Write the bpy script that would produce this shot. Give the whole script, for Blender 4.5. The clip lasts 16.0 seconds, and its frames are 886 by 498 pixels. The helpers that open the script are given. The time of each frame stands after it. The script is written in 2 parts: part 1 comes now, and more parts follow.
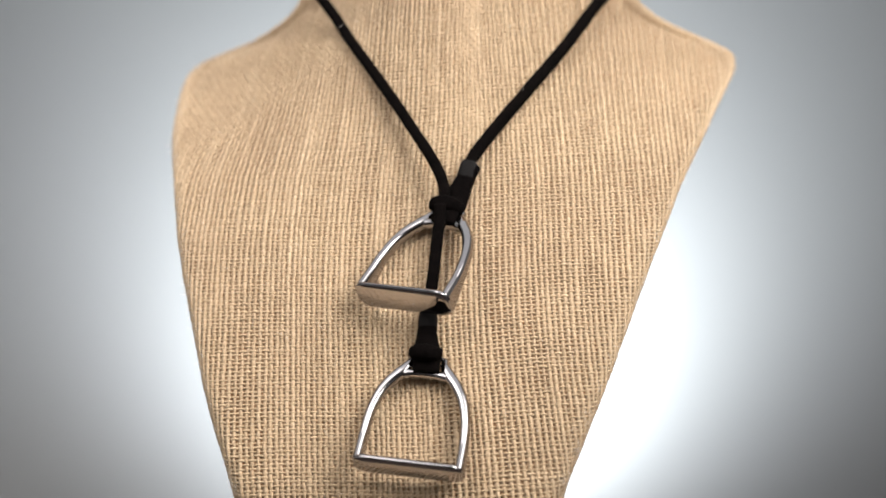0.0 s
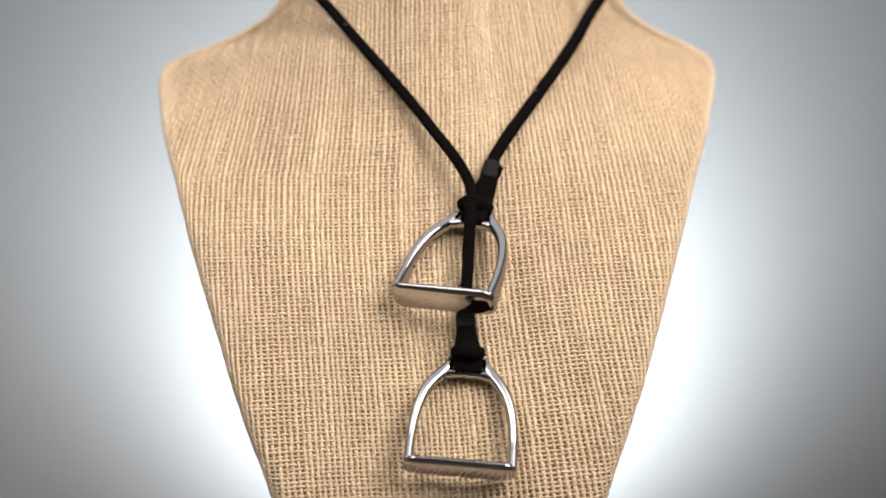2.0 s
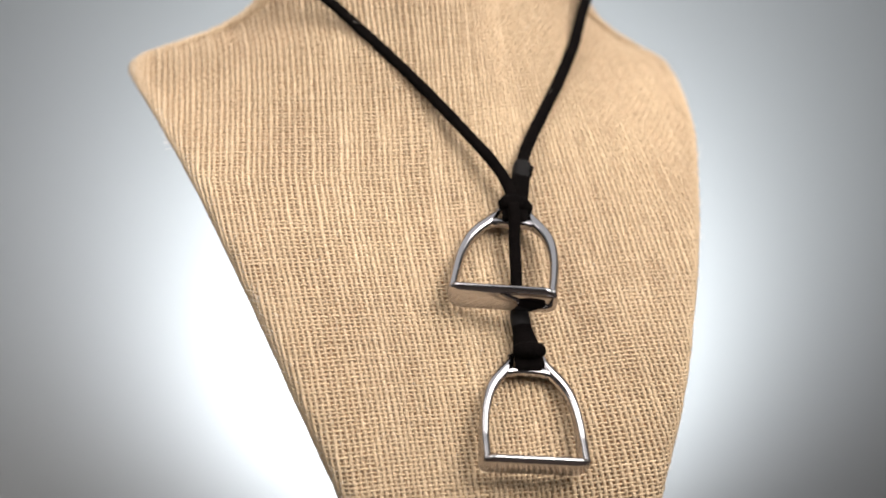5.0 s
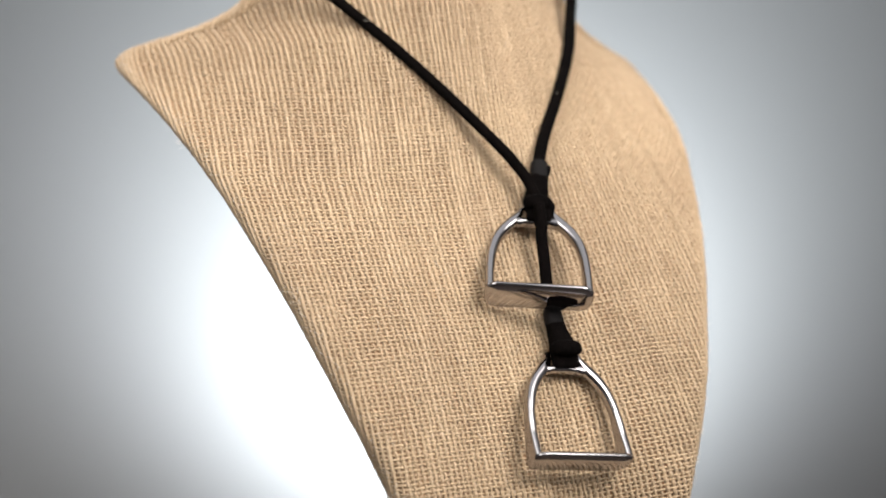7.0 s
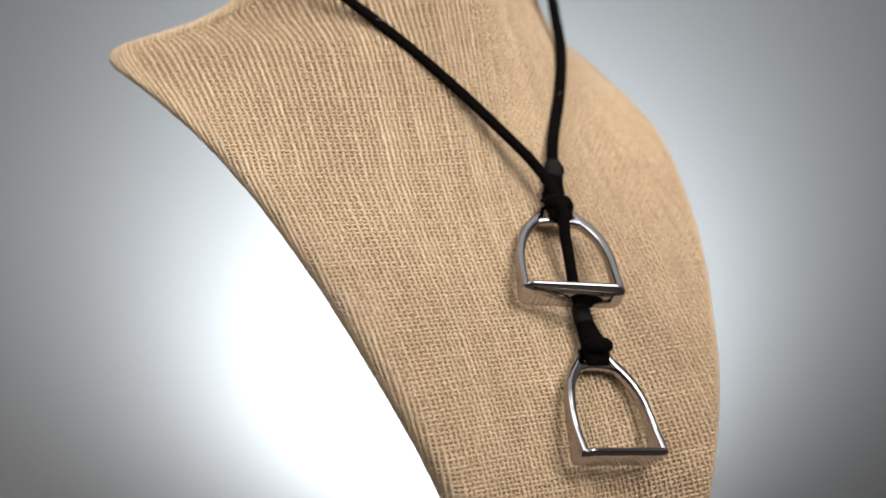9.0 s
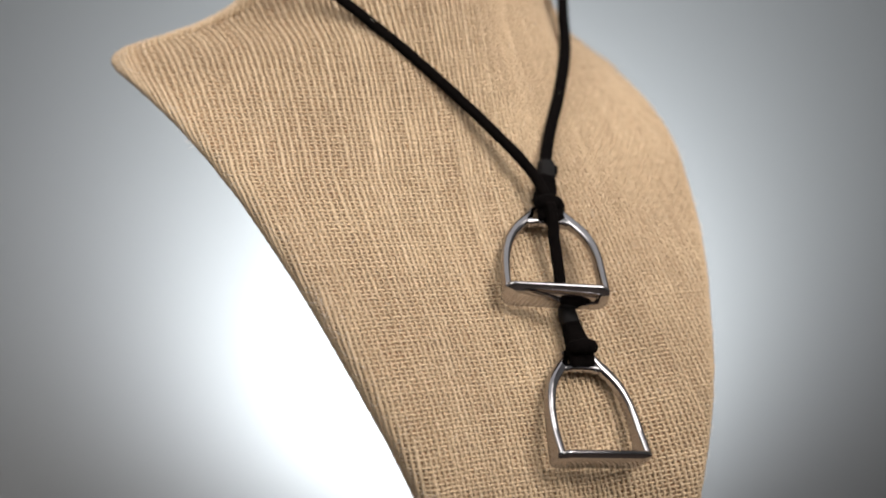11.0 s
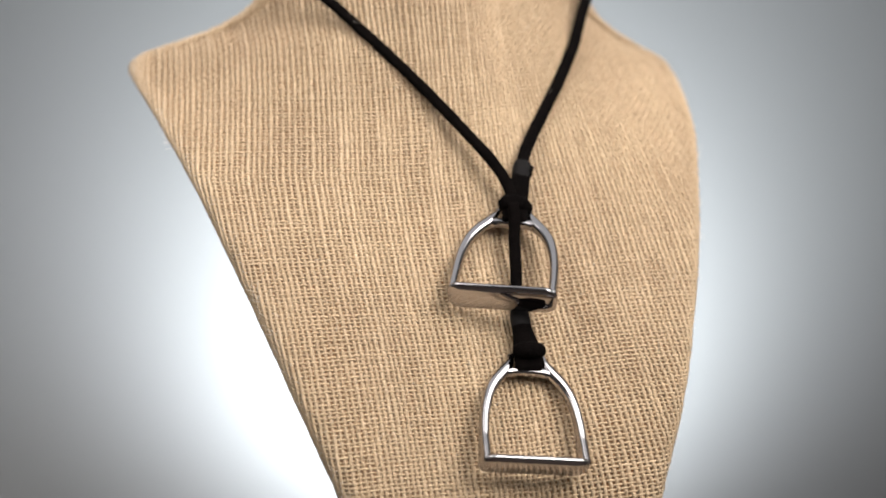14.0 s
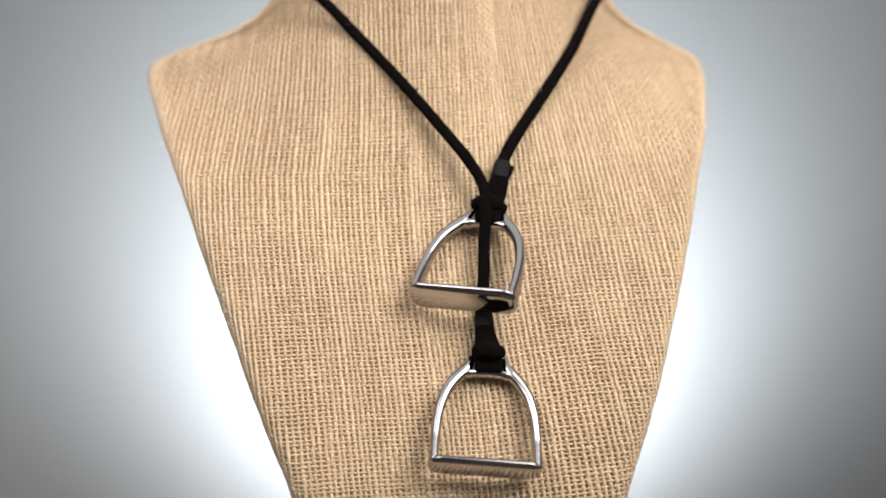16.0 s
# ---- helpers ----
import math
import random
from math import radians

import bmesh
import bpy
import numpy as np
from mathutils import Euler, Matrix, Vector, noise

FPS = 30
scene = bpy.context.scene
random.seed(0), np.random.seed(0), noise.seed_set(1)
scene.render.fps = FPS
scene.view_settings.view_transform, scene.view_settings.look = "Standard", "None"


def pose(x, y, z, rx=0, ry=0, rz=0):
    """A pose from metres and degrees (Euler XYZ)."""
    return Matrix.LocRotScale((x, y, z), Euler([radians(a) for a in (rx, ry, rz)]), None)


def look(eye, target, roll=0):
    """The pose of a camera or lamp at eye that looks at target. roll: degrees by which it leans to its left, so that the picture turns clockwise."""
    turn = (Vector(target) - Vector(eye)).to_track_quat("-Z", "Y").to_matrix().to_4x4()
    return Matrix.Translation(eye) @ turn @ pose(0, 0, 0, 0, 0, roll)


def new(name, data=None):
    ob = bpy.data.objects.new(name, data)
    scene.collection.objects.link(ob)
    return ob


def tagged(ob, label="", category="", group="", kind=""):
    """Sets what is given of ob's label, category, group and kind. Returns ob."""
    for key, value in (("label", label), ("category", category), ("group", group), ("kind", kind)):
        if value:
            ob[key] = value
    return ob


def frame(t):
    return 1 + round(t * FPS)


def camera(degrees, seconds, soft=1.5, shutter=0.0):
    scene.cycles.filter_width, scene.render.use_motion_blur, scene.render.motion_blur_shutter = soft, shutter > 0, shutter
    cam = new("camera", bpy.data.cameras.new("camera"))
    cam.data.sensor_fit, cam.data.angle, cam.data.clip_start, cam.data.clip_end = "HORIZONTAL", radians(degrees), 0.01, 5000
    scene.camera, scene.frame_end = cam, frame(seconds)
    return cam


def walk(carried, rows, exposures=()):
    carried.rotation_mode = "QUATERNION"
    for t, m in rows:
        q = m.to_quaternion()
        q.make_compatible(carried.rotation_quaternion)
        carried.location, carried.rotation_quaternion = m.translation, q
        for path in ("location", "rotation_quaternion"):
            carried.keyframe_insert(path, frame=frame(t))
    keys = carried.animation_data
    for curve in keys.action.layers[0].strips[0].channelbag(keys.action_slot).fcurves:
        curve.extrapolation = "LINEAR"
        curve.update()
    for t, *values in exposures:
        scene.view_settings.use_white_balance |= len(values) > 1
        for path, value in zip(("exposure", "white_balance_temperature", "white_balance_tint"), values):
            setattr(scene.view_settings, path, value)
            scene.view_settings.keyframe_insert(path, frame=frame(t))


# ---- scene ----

# ---------------------------------------------------------------- camera
EYE_H = 0.24                       # height of the lens over the table
cam = camera(29.29, 16.0, soft=1.9)
cam.data.dof.use_dof, cam.data.dof.focus_distance, cam.data.dof.aperture_fstop = True, 0.532, 6.2
CAM_POSE = pose(0, -0.600, EYE_H, 90 - 2.461) @ pose(0, 0, 0, 0, 0, -0.424)
# the clip's camera dims its picture as the bust turns away from the glow
walk(cam, [(0.0, CAM_POSE), (16.0, CAM_POSE)],
     exposures=[(0, 0.17), (2, 0.27), (4, 0.27), (6.5, 0.13), (8, -0.04), (9, -0.15), (9.5, -0.19), (10.5, -0.21), (11.5, -0.20), (12.5, -0.11), (13.5, -0.01), (14.5, 0.10), (16, 0.20)])

# turn of the display bust about the upright axis of its turntable, in degrees
AXIS_X = -0.0008
TURN = [(0.0, -10.46), (2.0, -1.0), (4.0, 8.52), (6.5, 20.42), (9.0, 32.33), (9.2, 33.28), (9.38, 34.05),
        (9.49, 34.25), (9.6, 34.05), (9.8, 33.2), (11.5, 25.15), (14.0, 13.26), (16.0, 3.69)]

# ---------------------------------------------------------------- light
world = bpy.data.worlds.new("studio")
scene.world = world
world.use_nodes = True
world.node_tree.nodes["Background"].inputs[0].default_value = (0.5, 0.52, 0.55, 1)
world.node_tree.nodes["Background"].inputs[1].default_value = 0.02


def area(name, eye, target, sx, sy, power, colour, spread=180):
    """A softbox; spread, in degrees, is how far its grid lets the light fan out."""
    d = bpy.data.lights.new(name, "AREA")
    d.shape, d.size, d.size_y, d.energy, d.color, d.spread = "RECTANGLE", sx, sy, power, colour, radians(spread)
    ob = new(name, d)
    ob.matrix_world = look(eye, target)
    return ob


def spot(name, eye, target, power, cone, blend, colour, radius=0.03):
    d = bpy.data.lights.new(name, "SPOT")
    d.energy, d.spot_size, d.spot_blend, d.color, d.shadow_soft_size = power, radians(cone), blend, colour, radius
    ob = new(name, d)
    ob.matrix_world = look(eye, target)
    return ob


area("key_softbox", (0.30, -0.34, 0.59), (0.015, -0.045, 0.262), 0.46, 0.46, 0.86, (1.0, 0.95, 0.912), 53)
area("second_softbox", (-0.22, -0.35, 0.60), (0, -0.045, 0.262), 0.36, 0.36, 0.23, (1.0, 0.95, 0.917), 53)
area("overhead_diffuser", (0, -0.20, 1.15), (0, -0.201, 0), 1.4, 1.4, 4.5, (0.97, 0.985, 1.0))
spot("back_lamp", (0.002, 0.365, 0.075), (0.002, 0.55, 0.190), 9.9, 146, 0.95, (0.90, 0.96, 1.0))


# ---------------------------------------------------------------- materials
def material(name):
    m = bpy.data.materials.new(name)
    m.use_nodes = True
    nt = m.node_tree
    return m, nt, nt.nodes["Principled BSDF"]


def add(nt, kind, **values):
    n = nt.nodes.new(kind)
    for k, v in values.items():
        n.inputs[k].default_value = v
    return n


def ramp(nt, src, stops):
    r = nt.nodes.new("ShaderNodeValToRGB")
    while len(r.color_ramp.elements) < len(stops):
        r.color_ramp.elements.new(0.5)
    for e, (p, c) in zip(r.color_ramp.elements, stops):
        e.position, e.color = p, (*c, 1)
    nt.links.new(src, r.inputs[0])
    return r


def mix(nt, kind, fac, a, b):
    n = nt.nodes.new("ShaderNodeMix")
    n.data_type, n.blend_type = "RGBA", kind
    for sock, v in ((n.inputs[0], fac), (n.inputs[6], a), (n.inputs[7], b)):
        if hasattr(v, "links"):
            nt.links.new(v, sock)
        else:
            sock.default_value = v if isinstance(v, (int, float)) else (*v, 1)
    return n.outputs[2]


def bump(nt, bsdf, src, strength, distance):
    b = add(nt, "ShaderNodeBump", Strength=strength, Distance=distance)
    nt.links.new(src, b.inputs["Height"])
    nt.links.new(b.outputs[0], bsdf.inputs["Normal"])


def obj_noise(nt, scale, detail=3.0, stretch=None):
    tc = nt.nodes.new("ShaderNodeTexCoord")
    n = add(nt, "ShaderNodeTexNoise", Scale=scale, Detail=detail)
    src = tc.outputs["Object"]
    if stretch:
        mp = nt.nodes.new("ShaderNodeMapping")
        mp.inputs["Scale"].default_value = stretch
        nt.links.new(src, mp.inputs[0])
        src = mp.outputs[0]
    nt.links.new(src, n.inputs["Vector"])
    return n.outputs["Fac"]


def jute_material(name, dark, mid, light, stretch):
    """Jute yarn: every thread has its own shade, with slubs and fine fibres along it."""
    m, nt, b = material(name)
    geo = nt.nodes.new("ShaderNodeNewGeometry")
    per = ramp(nt, geo.outputs["Random Per Island"], [(0.0, dark), (0.25, mid), (0.85, mid), (1.0, light)])
    slub = ramp(nt, obj_noise(nt, 700, 3, stretch), [(0.3, (0.82, 0.79, 0.75)), (0.7, (1.09, 1.09, 1.09))])
    blot = ramp(nt, obj_noise(nt, 22, 3), [(0.3, (0.94, 0.92, 0.90)), (0.7, (1.04, 1.035, 1.01))])
    c = mix(nt, "MULTIPLY", 1.0, per.outputs[0], slub.outputs[0])
    c = mix(nt, "MULTIPLY", 1.0, c, blot.outputs[0])
    nt.links.new(c, b.inputs["Base Color"])
    b.inputs["Roughness"].default_value = 0.85
    b.inputs["Specular IOR Level"].default_value = 0.25
    b.inputs["Sheen Weight"].default_value = 0.15
    bump(nt, b, obj_noise(nt, 2600, 2), 0.5, 0.0002)
    return m


def plain_material(name, colour, rough, spread=0.06, scale=9.0, grain=300.0, relief=0.15, depth=0.0006, metal=0.0):
    m, nt, b = material(name)
    lo = tuple(c * (1 - spread) for c in colour)
    hi = tuple(min(1, c * (1 + spread)) for c in colour)
    r = ramp(nt, obj_noise(nt, scale, 4), [(0.3, lo), (0.7, hi)])
    nt.links.new(r.outputs[0], b.inputs["Base Color"])
    b.inputs["Roughness"].default_value = rough
    b.inputs["Metallic"].default_value = metal
    bump(nt, b, obj_noise(nt, grain, 3), relief, depth)
    return m


JUTE = jute_material("jute_yarn", (0.55, 0.412, 0.27), (0.612, 0.466, 0.314), (0.66, 0.512, 0.353), (1, 1, 0.10))
JUTE_WEFT = jute_material("jute_weft_yarn", (0.612, 0.467, 0.312), (0.63, 0.484, 0.325), (0.648, 0.50, 0.338), (0.10, 1, 1))
LINING = plain_material("lining_board", (0.41, 0.255, 0.14), 0.95, 0.12, 60, 900)
PAPER = plain_material("backdrop_paper", (0.41, 0.417, 0.422), 0.9, 0.015, 5, 500, 0.08)
DARK = plain_material("dark_room_wall", (0.46, 0.445, 0.44), 0.9, 0.08, 4, 300)
WALLS = plain_material("studio_cloth", (0.66, 0.66, 0.67), 0.9, 0.05, 4, 300)
TABLE = plain_material("table_laminate", (0.075, 0.055, 0.045), 0.5, 0.03, 6, 400)
SUEDE = plain_material("black_suede", (0.0024, 0.0016, 0.0014), 0.95, 0.45, 260, 1800, 0.9, 0.0004)
SUEDE.node_tree.nodes["Principled BSDF"].inputs["Specular IOR Level"].default_value = 0.07
RUBBER = plain_material("black_rubber", (0.011, 0.010, 0.010), 0.8, 0.2, 200, 900, 0.3)
RUBBER.node_tree.nodes["Principled BSDF"].inputs["Specular IOR Level"].default_value = 0.15
CHROME = plain_material("polished_silver_metal", (0.385, 0.368, 0.374), 0.05, 0.03, 120, 900, 0.03, 0.0002, 1.0)
FIBRE = plain_material("loose_fibre", (0.72, 0.66, 0.57), 0.7)


# ---------------------------------------------------------------- mesh helpers
def mesh_from(name, verts, faces, mat, smooth=True):
    me = bpy.data.meshes.new(name)
    me.from_pydata([tuple(v) for v in verts], [], [tuple(f) for f in faces])
    me.materials.append(mat)
    if smooth:
        me.polygons.foreach_set("use_smooth", [True] * len(me.polygons))
    me.update()
    return me


def part(name, me, parent, label=""):
    ob = new(name, me)
    ob.parent = parent
    return tagged(ob, label)


def slab(name, x0, x1, y0, y1, z0, z1, mat):
    v = [(x, y, z) for x in (x0, x1) for y in (y0, y1) for z in (z0, z1)]
    f = [(0, 1, 3, 2), (4, 6, 7, 5), (0, 4, 5, 1), (2, 3, 7, 6), (0, 2, 6, 4), (1, 5, 7, 3)]
    return new(name, mesh_from(name, v, f, mat, False))


def rings_to_mesh(rings, cap=True):
    """Vertices and faces of a skin over equal closed rings."""
    n = len(rings[0])
    v = [tuple(p) for r in rings for p in r]
    f = []
    for i in range(len(rings) - 1):
        for k in range(n):
            a, b = i * n + k, i * n + (k + 1) % n
            f.append((a, b, b + n, a + n))
    if cap:
        f.append(tuple(range(n - 1, -1, -1)))
        f.append(tuple((len(rings) - 1) * n + k for k in range(n)))
    return v, f


def spline(points, n):
    """n points on a smooth curve through the given ones."""
    p = np.array(points, float)
    p = np.vstack([2 * p[0] - p[1], p, 2 * p[-1] - p[-2]])
    out = []
    for t in np.linspace(0, len(points) - 1 - 1e-9, n):
        i, u = int(t), t - int(t)
        a, b, c, d = p[i:i + 4]
        out.append(0.5 * ((2 * b) + (c - a) * u + (2 * a - 5 * b + 4 * c - d) * u * u + (3 * b - a - 3 * c + d) * u ** 3))
    return np.array(out)


def tube(points, width, thick, face, sides=14, power=2.0, rough=0.0, seed=0):
    """A cord along points; width across, thick along the direction face. width and thick may be lists, spread over the length."""
    rng = np.random.default_rng(seed)
    p = np.array(points)
    n = len(p)
    w = np.interp(np.linspace(0, 1, n), np.linspace(0, 1, len(np.atleast_1d(width))), np.atleast_1d(width)) / 2
    h = np.interp(np.linspace(0, 1, n), np.linspace(0, 1, len(np.atleast_1d(thick))), np.atleast_1d(thick)) / 2
    tan = np.gradient(p, axis=0)
    tan /= np.linalg.norm(tan, axis=1)[:, None]
    fc = np.broadcast_to(np.array(face, float), p.shape)
    side = np.cross(tan, fc)
    side /= np.linalg.norm(side, axis=1)[:, None]
    out = np.cross(side, tan)
    rings = []
    for i in range(n):
        r = []
        for k in range(sides):
            a = 2 * math.pi * k / sides
            c, s = math.cos(a), math.sin(a)
            c, s = math.copysign(abs(c) ** (2 / power), c), math.copysign(abs(s) ** (2 / power), s)
            g = 1 + rough * rng.normal()
            r.append(p[i] + side[i] * c * w[i] * g + out[i] * s * h[i] * g)
        rings.append(r)
    return rings_to_mesh(rings)


# ---------------------------------------------------------------- the studio
tagged(slab("floor", -0.9, 0.9, -1.5, 0.60, -0.03, 0.0, TABLE), "dark laminate table surface under the display", kind="structure")
tagged(slab("backdrop", -0.9, 0.9, 0.55, 0.60, 0.0, 1.5, PAPER), "plain white paper backdrop lit from behind the bust", kind="structure")
tagged(slab("wall_left", -0.95, -0.9, -1.5, 0.60, 0.0, 1.5, WALLS), "grey studio cloth wall", kind="structure")
tagged(slab("wall_right", 0.9, 0.95, -1.5, 0.60, 0.0, 1.5, WALLS), "grey studio cloth wall", kind="structure")
tagged(slab("wall_rear", -0.9, 0.9, -1.55, -1.5, 0.0, 1.5, DARK), "dark wall at the far end of the studio", kind="structure")
tagged(slab("ceiling", -0.95, 0.95, -1.55, 0.60, 1.5, 1.55, WALLS), "grey studio cloth ceiling", kind="structure")

# ---------------------------------------------------------------- shape of the bust (its own space, lens height = 0)
ZT = np.arange(-0.24, 0.1305, 0.0005)


def profile(z, v, soft):
    y = np.interp(ZT, z, v)
    k = np.exp(-0.5 * (np.arange(-40, 41) * 0.0005 / soft) ** 2)
    return np.convolve(np.pad(y, 40, mode="edge"), k / k.sum(), mode="valid")


HALF_W = profile([-.24, -.15, -.12, -.095, -.08, -.065, -.05, -.035, -.02, -.005, .01, .02, .03, .0355, .0405, .0450, .048, .0505, .0535, .0575, .062, .07, .08, .1, .13],
                 [.060, .044, .046, .0528, .0588, .0648, .0702, .0759, .0817, .0874, .0940, .0983, .1024, .1048, .1062, .1020, .0932, .0850, .0764, .0686, .0622, .0565, .052, .049, .048], 0.0017)
RIGHT_SIDE = ([-.12, -.06, -.02, 0, .02, .034, .0405, .044, .052, .066], [-.0008, -.0011, -.0021, -.0029, -.0034, -.0036, -.0037, -.0015, .0045, .0065])    # how the right edge differs
FRONT = profile([-.24, -.15, -.12, -.10, -.075, -.05, -.025, 0, .02, .035, .05, .07, .1, .13],
                [-.070, -.085, -.0900, -.0875, -.0789, -.0679, -.0537, -.0403, -.0318, -.0277, -.0235, -.018, -.014, -.012], 0.004)
EDGE = profile([-.24, -.15, -.12, -.095, -.08, -.065, -.05, -.035, -.02, -.005, .01, .02, .03, .036, .041, .045, .05, .055, .06, .07, .1, .13],
               [-.060, -.080, -.090, -.0882, -.0838, -.0774, -.0691, -.0602, -.0493, -.0355, -.0189, -.0040, .0140, .0275, .038, .042, .040, .033, .029, .027, .028, .03], 0.003)
ROLL = 0.0060


def skin(s, z):
    """The point of the burlap at s metres across from the middle (running on round the edge) and height z."""
    s, z = np.broadcast_arrays(np.asarray(s, float), np.asarray(z, float))
    w = np.interp(z, ZT, HALF_W) - ROLL + np.where(s > 0, np.interp(z, *RIGHT_SIDE), 0)
    f, e = np.interp(z, ZT, FRONT), np.interp(z, ZT, EDGE)
    n = np.interp(z, [-.02, .02], [2.0, 1.7])
    a = np.abs(s)
    u = np.minimum(a / w, 1)
    x, y = np.minimum(a, w), f + (e - f) * u ** n
    fold = np.clip((a - w) / ROLL, 0, 3.1)
    x = x + ROLL * np.sin(fold)
    y = y + ROLL * (1 - np.cos(fold))
    return np.stack([np.sign(s) * x + np.interp(z, [-.1, -.02], [.001, 0]), y, z], -1)


def skin_normal(s, z):
    h = 3e-4
    d1, d2 = skin(np.asarray(s) + h, z) - skin(np.asarray(s) - h, z), skin(s, np.asarray(z) + h) - skin(s, np.asarray(z) - h)
    n = np.cross(d1, d2)
    return n / np.maximum(np.linalg.norm(n, axis=-1), 1e-12)[..., None]


def bust_body():
    """The board inside: a curved shell, thick at its foot, where it stands."""
    inset = 0.0007
    zs = np.concatenate([np.arange(-0.24, -0.13, 0.01), np.arange(-0.13, 0.09, 0.0015), np.arange(0.09, 0.1301, 0.008)])
    rings = []
    for z in zs:
        w = np.interp(z, ZT, HALF_W) - ROLL
        wr = w + np.interp(z, *RIGHT_SIDE)
        s = np.concatenate([np.linspace(-w - ROLL * 2.9, -w, 8), np.linspace(-w, wr, 49)[1:-1], np.linspace(wr, wr + ROLL * 2.9, 8)])
        zz = np.full_like(s, z)
        front = skin(s, zz) - skin_normal(s, zz) * inset
        front[:, 2] = z
        depth = np.interp(z, [-0.24, -0.12], [0.09, 0.0])
        back = skin(np.linspace(wr, -w, 30), np.full(30, z)) + np.array([0, 2 * ROLL - inset, 0])
        back[:, 1] += depth * np.cos(np.linspace(-math.pi / 2, math.pi / 2, 30))
        rings.append(np.vstack([front, back]))
    return rings_to_mesh(rings)


def weave():
    """Plain-woven jute: thick upright yarns, thinner cross yarns, over and under by turns."""
    rng = np.random.default_rng(4)
    pitch, lo, hi = 0.00177, -0.118, 0.076
    zz = np.arange(lo, hi, 0.0002)
    mid = skin(np.zeros_like(zz) + 0.03, zz)
    arc = np.concatenate([[0], np.cumsum(np.linalg.norm(np.diff(mid, axis=0), axis=1))])
    rows = np.arange(0, arc[-1], 0.00136)
    rows = rows + rng.normal(0, 0.00005, len(rows))
    row_z = np.interp(rows, arc, zz)
    n = round(0.256 / pitch)
    gaps = pitch * (1 + 0.05 * rng.normal(size=n) + 0.05 * np.convolve(rng.normal(size=n + 4), np.hanning(7)[1:-1] / 1.6, mode="valid"))
    cols = np.cumsum(gaps)
    cols += -0.128 - np.interp(np.arange(n), [0, n - 1], [cols[0], cols[-1] - 0.256])

    def sag(s, z):          # the cloth is not laid quite straight
        return 0.0011 * np.sin(s * 31 + 0.7) + 0.0004 * np.sin(s * 74 + z * 18) + 0.085 * np.maximum(s, 0)

    def lean(s, z):          # the upright yarns fan out downwards
        a, b = np.clip(s / 0.04, 0, 1), np.clip((-s - 0.01) / 0.07, 0, 1)
        a, b = a * a * (3 - 2 * a), b * b * (3 - 2 * b)
        return -z * np.where(z > 0, 0.16 * a - 0.09 * b, 0.08 + 0.07 * a) + 0.0008 * np.sin(z * 38 + s * 12) + 0.0003 * np.sin(z * 80 + s * 25 + 1)

    sets = []
    sides = 5
    ang = np.arange(sides) * 2 * math.pi / sides
    ca, sa = np.cos(ang), np.sin(ang)

    def yarn(s, z, lift, half_w, half_t, verts, faces, base):
        p = skin(s, z)
        nor = skin_normal(s, z)
        turn = np.abs(s) - (np.interp(z, ZT, HALF_W) - ROLL)
        p = p + nor * (lift * np.clip(1 - turn / 0.004, 0.3, 1))[:, None]
        tan = np.gradient(p, axis=0)
        tan /= np.linalg.norm(tan, axis=1)[:, None] + 1e-12
        side = np.cross(tan, nor)
        side /= np.linalg.norm(side, axis=1)[:, None] + 1e-12
        ring = p[:, None, :] + side[:, None, :] * (ca[None, :, None] * half_w[:, None, None]) + nor[:, None, :] * (sa[None, :, None] * half_t[:, None, None])
        verts.append(ring.reshape(-1, 3))
        n = len(p)
        i = np.arange(n - 1)[:, None] * sides + base
        k = np.arange(sides)[None, :]
        k2 = (k + 1) % sides
        faces.append(np.stack([i + k, i + k2, i + k2 + sides, i + k + sides], -1).reshape(-1, 4))
        return base + n * sides

    def thickness(n, amount):
        t = np.convolve(rng.normal(0, 1, n + 60), np.hanning(40) / 4.5, mode="same")[30:30 + n]
        return np.clip(1 + amount * t, 0.55, 1.6)

    def wander(n, amount):
        return np.convolve(rng.normal(0, amount, n + 20), np.hanning(9) / 2.0, mode="same")[10:10 + n]

    # upright yarns
    verts, faces, base = [], [], 0
    fine = 3
    jj = np.arange(0, len(row_z) - 1, 1 / fine)
    zfull = np.interp(jj, np.arange(len(row_z)), row_z)
    for i, c in enumerate(cols):
        s = c + lean(c, zfull) + wander(len(zfull), 0.00007)
        at_row = np.interp(zfull - sag(c, zfull), row_z, np.arange(len(row_z)))
        ok = np.abs(s) < np.interp(zfull, ZT, HALF_W) + ROLL * 1.7 + np.where(s > 0, np.interp(zfull, *RIGHT_SIDE), 0)
        idx = np.flatnonzero(ok)
        if len(idx) < 6:
            continue
        for run in np.split(idx, np.flatnonzero(np.diff(idx) > 1) + 1):
            if len(run) < 6:
                continue
            lift = 0.00023 * np.cos(math.pi * (at_row[run] + i)) + 0.00006
            g = thickness(len(run), 0.15) * rng.normal(1, 0.05)
            base = yarn(s[run], zfull[run], lift, 0.00062 * g, 0.00047 * g, verts, faces, base)
    sets.append((verts, faces))
    # cross yarns
    verts, faces, base = [], [], 0
    ii = np.arange(0, len(cols) - 1, 1 / 3)
    sfull = np.interp(ii, np.arange(len(cols)), cols)
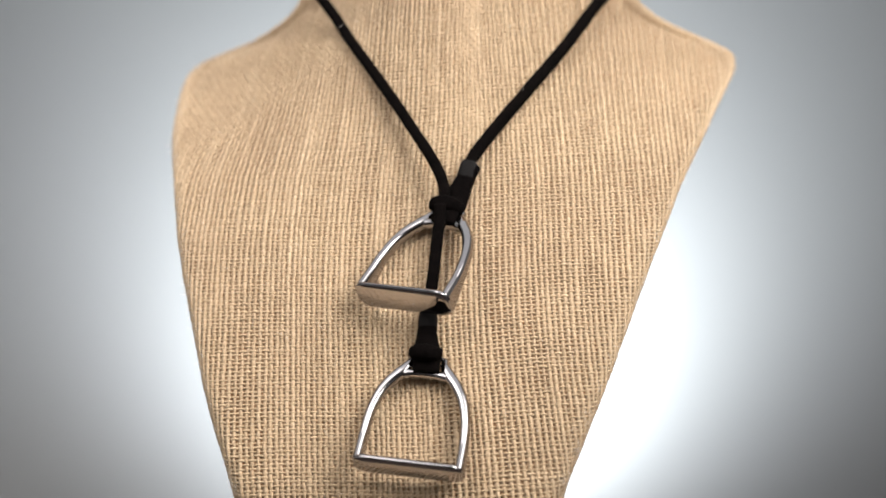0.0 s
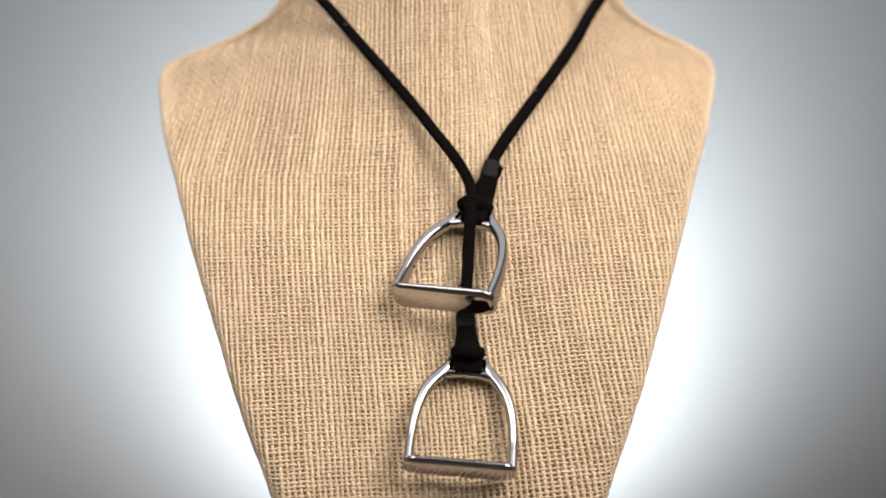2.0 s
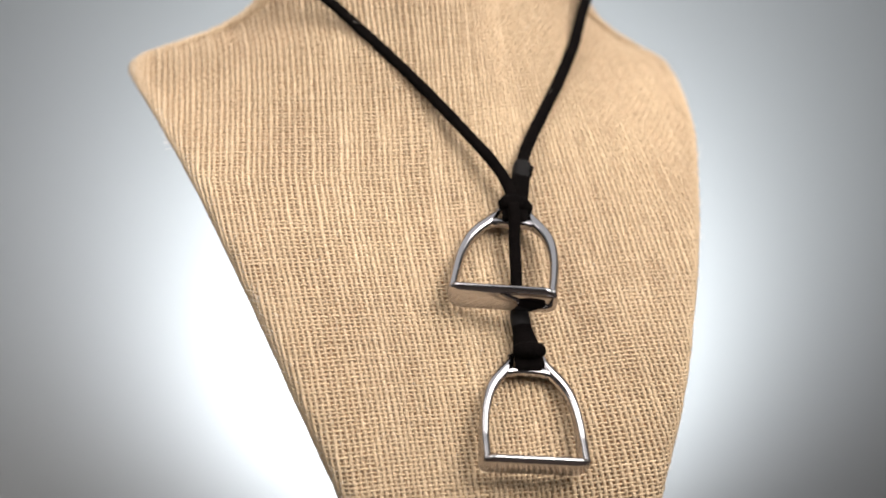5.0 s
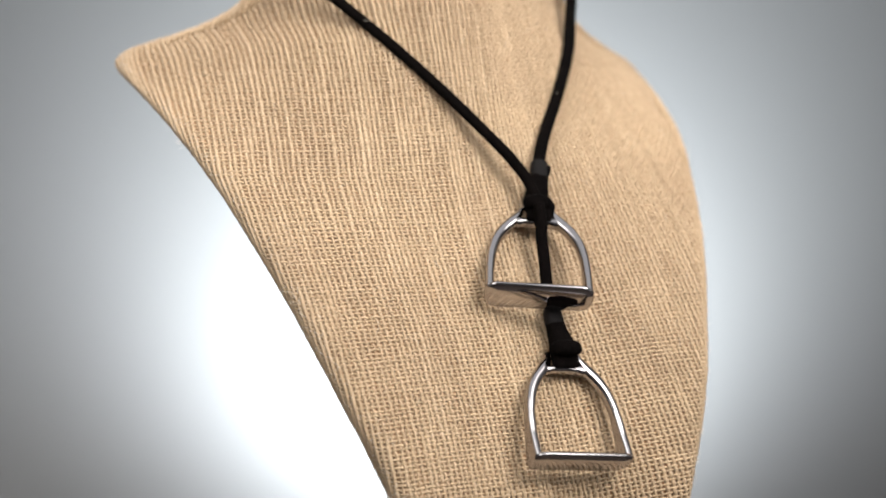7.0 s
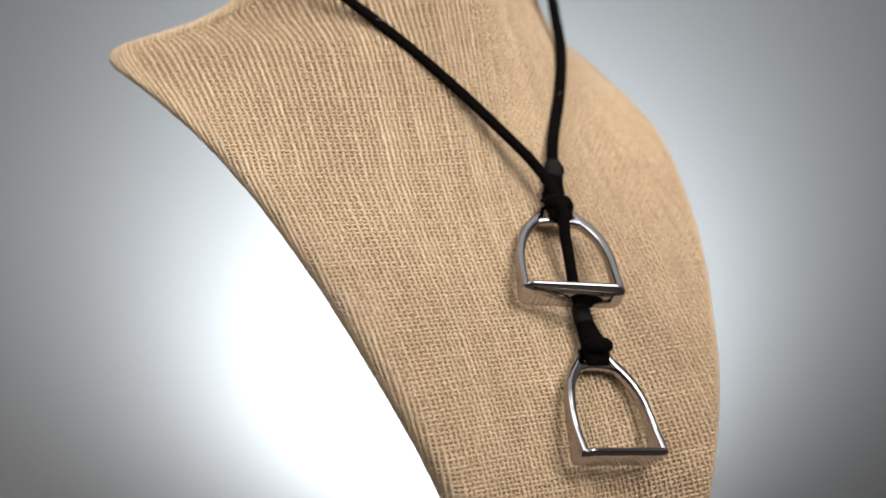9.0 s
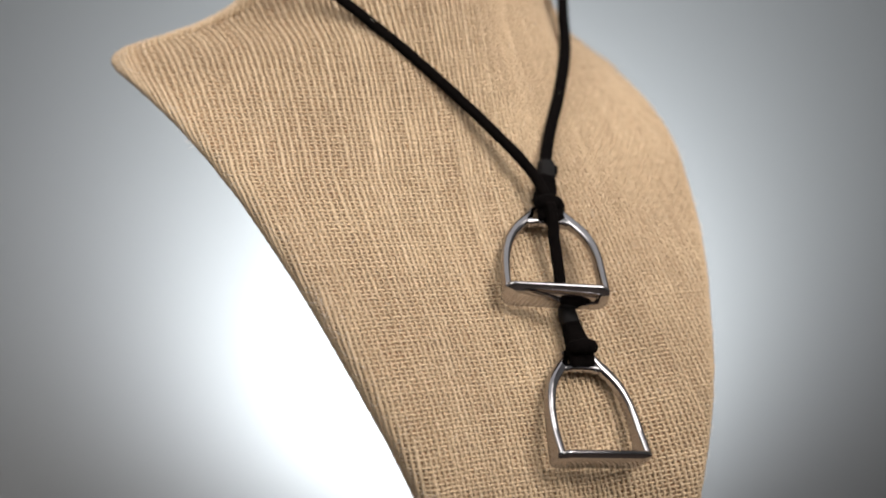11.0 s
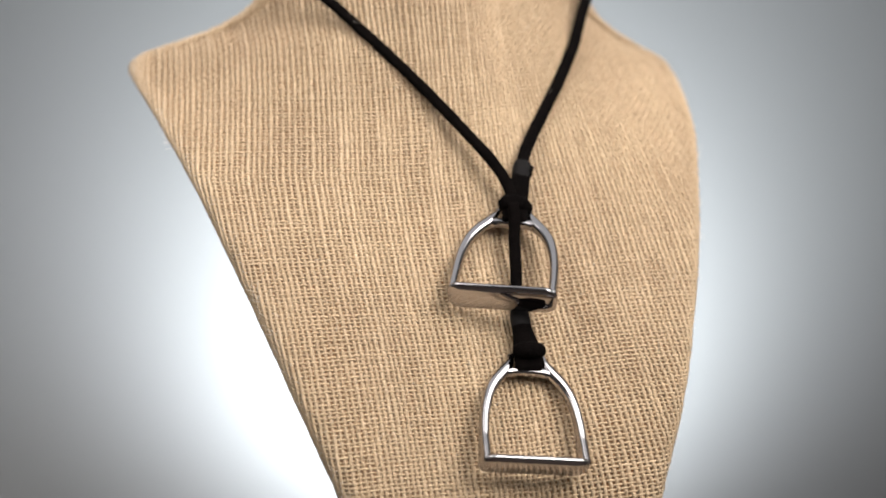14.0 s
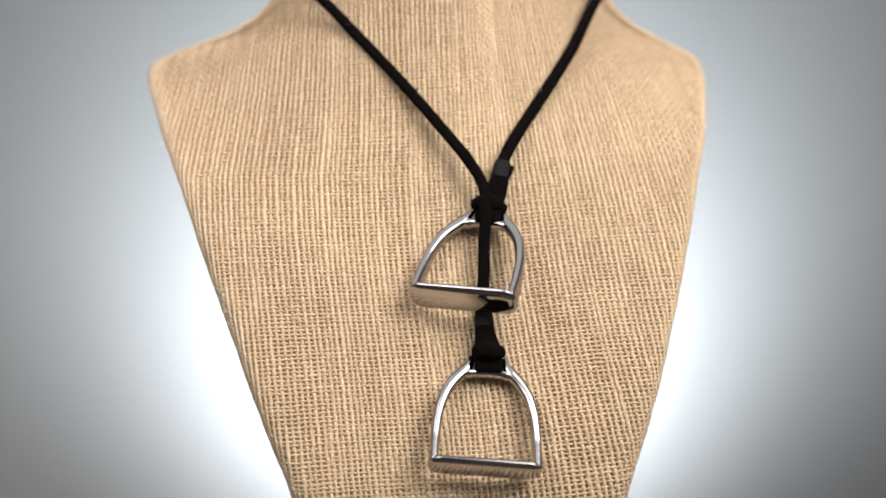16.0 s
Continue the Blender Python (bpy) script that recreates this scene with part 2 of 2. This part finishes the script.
    for j, z in enumerate(row_z):
        z1 = np.clip(z + sag(sfull, z) + wander(len(sfull), 0.00006), -0.2, 0.12)
        s = sfull + lean(sfull, z1)
        run = np.flatnonzero(np.abs(s) < np.interp(z1, ZT, HALF_W) + ROLL * 1.7 + np.where(s > 0, np.interp(z1, *RIGHT_SIDE), 0))
        if len(run) < 6:
            continue
        lift = -0.00027 * np.cos(math.pi * (ii[run] + j)) + 0.00003
        g = thickness(len(run), 0.13) * rng.normal(1, 0.05)
        base = yarn(s[run], z1[run], lift, 0.00038 * g, 0.00030 * g, verts, faces, base)
    sets.append((verts, faces))
    return [(np.concatenate(v), np.concatenate(f)) for v, f in sets]


def quick_mesh(name, v, f, mat):
    me = bpy.data.meshes.new(name)
    me.vertices.add(len(v))
    me.vertices.foreach_set("co", v.astype(np.float32).ravel())
    me.loops.add(f.size)
    me.loops.foreach_set("vertex_index", f.astype(np.int32).ravel())
    me.polygons.add(len(f))
    me.polygons.foreach_set("loop_start", np.arange(0, f.size, 4, dtype=np.int32))
    me.update(calc_edges=True)
    me.polygons.foreach_set("use_smooth", np.ones(len(f), dtype=bool))
    me.materials.append(mat)
    me.update()
    return me


bust = tagged(new("display_bust"), "tan burlap jewellery display bust standing on the table", "display bust")
v, f = bust_body()
part("body", mesh_from("body", v, f, LINING), bust, "brown lining board under the cloth")
(wv, wf), (cv, cf) = weave()
tagged(part("warp", quick_mesh("warp", wv, wf, JUTE), bust, "thick upright tan jute yarns"), kind="stuff")
tagged(part("weft", quick_mesh("weft", cv, cf, JUTE_WEFT), bust, "thin paler cross yarns of jute"), kind="stuff")


def fibres():
    """Stray jute hairs that stand off the cloth, most of them along the edges."""
    rng = np.random.default_rng(11)
    verts, faces = [], []
    for k in range(460):
        z = rng.uniform(-0.10, 0.055)
        w = np.interp(z, ZT, HALF_W)
        s0 = (rng.choice([-1, 1]) * (w - rng.uniform(0, 0.003))) if k < 330 else rng.uniform(-w, w)
        p = skin(s0, z)
        nor = skin_normal(s0, z)
        d = rng.normal(0, 1, 3)
        d -= nor * d.dot(nor)
        d /= np.linalg.norm(d)
        ln, h = rng.uniform(0.0015, 0.0045), rng.uniform(0.0004, 0.0012)
        path = spline([p, p + d * ln * 0.4 + nor * h, p + d * ln + nor * h * rng.uniform(0.3, 1.6)], 6)
        v, f = tube(path, [.00011, .00009, .00004], [.00011, .00009, .00004], nor, 4)
        faces.extend(tuple(i + len(verts) for i in q) for q in f)
        verts.extend(v)
    # a tuft that sticks out from the edge below the shoulder
    for k in range(7):
        z = 0.011 + rng.uniform(-0.0015, 0.0015)
        p = skin(-np.interp(z, ZT, HALF_W) - 0.004, z)
        way = np.array([-1.0, rng.uniform(-0.5, 0.2), rng.uniform(-0.5, 0.7)])
        path = spline([p, p + way * 0.0013, p + way * 0.0028 + np.array([0, 0, rng.uniform(-0.0008, 0.0008)])], 6)
        v, f = tube(path, [.00012, .00011, .00008], [.00012, .00011, .00008], (0, -1, 0.2), 4)
        faces.extend(tuple(i + len(verts) for i in q) for q in f)
        verts.extend(v)
    return verts, faces


tagged(part("lint", mesh_from("lint", *fibres(), FIBRE), bust, "stray pale jute hairs"), kind="stuff")


# ---------------------------------------------------------------- the necklace (same space as the bust)
necklace = tagged(new("necklace"), "black suede cord necklace with two silver stirrup pendants", "necklace")


def joined(pieces):
    """One skin list out of several."""
    verts, faces = [], []
    for v, f in pieces:
        b = len(verts)
        verts.extend(v)
        faces.extend(tuple(i + b for i in q) for q in f)
    return verts, faces


def arch_mesh():
    """Stirrup arch: two bowed branches that broaden down to the tread."""
    pieces = []
    for sx in (-1, 1):
        path = spline([(sx * .0053, -.0012, .0356), (sx * .0056, -.0012, .0332), (sx * .0075, -.0012, .0303), (sx * .0106, -.0012, .0266), (sx * .0131, -.0012, .0220),
                       (sx * .0148, -.0010, .0155), (sx * .0155, -.0005, .0080), (sx * .0157, 0, -.0008)], 72)
        pieces.append(tube(path, [.0018, .0027, .0038, .0036, .0033, .0030, .0030, .0032], [.0024, .0036, .0040, .0040, .0040, .0043, .0056, .0086], (0, -1, 0), 28, 2.6))
    return joined(pieces)


def eye_mesh():
    """The strap slot at the top: a filleted lower bar and a thin upper one."""
    bar = spline([(-.0088, -.0012, .0290), (-.0056, -.0012, .0300), (-.0025, -.0012, .0301), (.0025, -.0012, .0301), (.0056, -.0012, .0300), (.0088, -.0012, .0290)], 30)
    top = spline([(-.0053, -.0012, .0352), (-.0030, -.0012, .0360), (.0030, -.0012, .0360), (.0053, -.0012, .0352)], 14)
    return joined([tube(bar, [.0012, .0031, .0023, .0021, .0023, .0031, .0012], [.0034, .0036, .0034, .0034, .0036, .0034], (0, -1, 0), 20, 2.6),
                   tube(top, .0017, .0024, (0, -1, 0), 14, 2.4)])


def tread_mesh():
    """Foot plate: long, with straight sides, rounded ends, a thin rim and a bellied underside."""
    half_x, half_y, corner = .0172, .0055, .0040

    def outline(dx):
        pts = []
        for cx, cy, a0 in ((1, 1, 0), (-1, 1, 90), (-1, -1, 180), (1, -1, 270)):
            for k in range(13):
                a = radians(a0 + 90 * k / 12)
                pts.append((cx * (half_x - max(corner, dx)) + math.cos(a) * max(corner - dx, 0), cy * (half_y - max(corner, dx)) + math.sin(a) * max(corner - dx, 0)))
        return pts

    rings = [[(x * k, y * k, .0005) for x, y in outline(.0012)] for k in (.1, .5, .85)]
    for dx, z in ((.0012, .0004), (.0007, .0002), (.0003, -.0001), (.0001, -.0005), (0, -.0008), (.0001, -.0011)):
        rings.append([(x, y, z) for x, y in outline(dx)])
    for dx in (.0003, .0005, .0007, .0011, .0016, .0022, .0029, .0037, .0045, .0053):
        rings.append([(x, y, -.0011 - .0011 * math.sqrt(1 - (1 - dx / half_y) ** 2)) for x, y in outline(dx)])
    return rings_to_mesh(rings)


def stirrup(top, tread, along, label):
    """A pendant whose tread's front lies at tread, with its eye towards top and the tread running along."""
    up = (Vector(top) - Vector(tread)).normalized()
    x = Vector(along).normalized()
    x = (x - up * x.dot(up)).normalized()
    back = up.cross(x)
    m = Matrix((x, back, up)).transposed().to_4x4()
    m.translation = Vector(tread) + back * 0.0025
    arch = part("stirrup_pendant", mesh_from("stirrup_pendant", *arch_mesh(), CHROME), necklace, label)
    arch.matrix_basis = m
    part("strap_eye", mesh_from("strap_eye", *eye_mesh(), CHROME), arch)
    part("footplate", mesh_from("footplate", *tread_mesh(), CHROME), arch, "polished round-ended tread")
    return arch


UP_TOP, UP_TREAD = (.0111, -.0550, -.0137), (.0018, -.0757, -.0356)
LOW_TOP, LOW_TREAD = (.0096, -.0772, -.0588), (.0071, -.0949, -.0858)
stirrup(UP_TOP, UP_TREAD, (.0288, -.0108, -.0020), "small polished silver stirrup hung askew under the upper knot")
stirrup(LOW_TOP, LOW_TREAD, (.0295, .0008, -.0013), "small polished silver stirrup at the end of the cord")

OUT = (0, -0.9, 0.35)
left = spline([(-.062, .050, .105), (-.055, .020, .080), (-.0465, .0045, .068), (-.0373, -.0060, .058), (-.0262, -.0186, .045), (-.0132, -.0301, .030), (-.0012, -.0403, .015), (.0064, -.0466, .005),
               (.0106, -.0510, -.003), (.0112, -.0556, -.010), (.0106, -.0584, -.016)], 90)
part("cord", mesh_from("cord", *tube(left, .0037, .0030, OUT, 14, 2.4, 0.02, 1), SUEDE), necklace)
right = spline([(.0705, .058, .105), (.0665, .032, .080), (.0606, .0165, .068), (.0540, .0045, .058), (.0463, -.0092, .045), (.0356, -.0230, .030), (.0245, -.0345, .015), (.0195, -.0405, .0075), (.0178, -.0430, .004)], 80)
part("cord", mesh_from("cord", *tube(right, .0041, .0034, OUT, 14, 2.4, 0.02, 2), SUEDE), necklace)
strand = spline([(.0106, -.0572, -.009), (.0106, -.0592, -.0150), (.0101, -.0604, -.020), (.0096, -.0640, -.030), (.0090, -.0668, -.038), (.0088, -.0692, -.0435), (.0088, -.0705, -.047)], 50)
part("cord", mesh_from("cord", *tube(strand, .0038, .0032, OUT, 14, 2.4, 0.02, 3), SUEDE), necklace)


def loop(collar_from, collar_to, body, knot, eye, seed):
    """A doubled end of the cord: bound with a rubber sleeve, knotted, and passed through the eye."""
    part("sleeve", mesh_from("sleeve", *tube(spline([collar_from, collar_to], 14), [.0050, .0058, .0060, .0061, .0060], [.0046, .0050, .0050], OUT, 18, 2.8, 0.008, seed), RUBBER), necklace, "short black rubber sleeve")
    part("doubled_cord", mesh_from("doubled_cord", *tube(spline(body, 30), [.0058, .0064, .0074, .0086], [.0046, .0050, .0056], OUT, 18, 2.8, 0.02, seed + 1), SUEDE), necklace)
    part("knot", mesh_from("knot", *tube(spline(knot, 30), [.0034, .0050, .0054, .0050, .0034], [.0050, .0066, .0068, .0066, .0050], OUT, 20, 2.7, 0.03, seed + 2), SUEDE), necklace, "tight black suede knot")
    part("eye_loop", mesh_from("eye_loop", *tube(spline(eye, 16), [.0092, .0088, .0084, .0080], [.0054, .0050, .0046, .0036], OUT, 18, 3.0, 0.02, seed + 3), SUEDE), necklace)


loop((.0180, -.0428, .0045), (.0168, -.0446, -.0010), [(.0172, -.0442, .000), (.0156, -.0466, -.004), (.0135, -.0490, -.009)],
     [(.0078, -.0530, -.0098), (.0102, -.0545, -.0090), (.0135, -.0540, -.0095), (.0168, -.0522, -.0112)],
     [(.0125, -.0515, -.008), (.0121, -.0540, -.0110), (.0116, -.0558, -.0136), (.0113, -.0566, -.0150)], 10)
loop((.0088, -.0695, -.0425), (.0090, -.0720, -.0475), [(.0090, -.0718, -.047), (.0092, -.0738, -.0505), (.0095, -.0760, -.0540)],
     [(.0056, -.0768, -.0549), (.0080, -.0782, -.0545), (.0112, -.0782, -.0547), (.0137, -.0768, -.0552)],
     [(.0096, -.0760, -.054), (.0097, -.0772, -.0572), (.0097, -.0782, -.0598), (.0097, -.0786, -.0608)], 20)

# the cut end of the cord, which pokes out beside the upper sleeve
tail = spline([(.0186, -.0452, -.0006), (.0196, -.0446, .0014), (.0203, -.0438, .0030)], 10)
part("cord_end", mesh_from("cord_end", *tube(tail, [.0028, .0030, .0026], [.0022, .0024, .0020], OUT, 12, 2.8, 0.03, 31), SUEDE), necklace)

# bits of lint caught on the suede
for a, b, c in (((-.0330, -.0128, .0530), (-.0322, -.0150, .0522), (-.0312, -.0152, .0524)), ((.0335, -.0262, .0292), (.0328, -.0266, .0284), (.0326, -.0262, .0274))):
    part("lint", mesh_from("lint", *tube(spline([a, b, c], 7), [.00007, .00010, .00005], [.0001, .0001, .0001], OUT, 5), FIBRE), necklace, "fleck of pale lint")


# ---------------------------------------------------------------- what moves
def motions():
    for ob in (bust, necklace):
        walk(ob, [(t, pose(AXIS_X, 0, EYE_H, 0, 0, a)) for t, a in TURN])


motions()
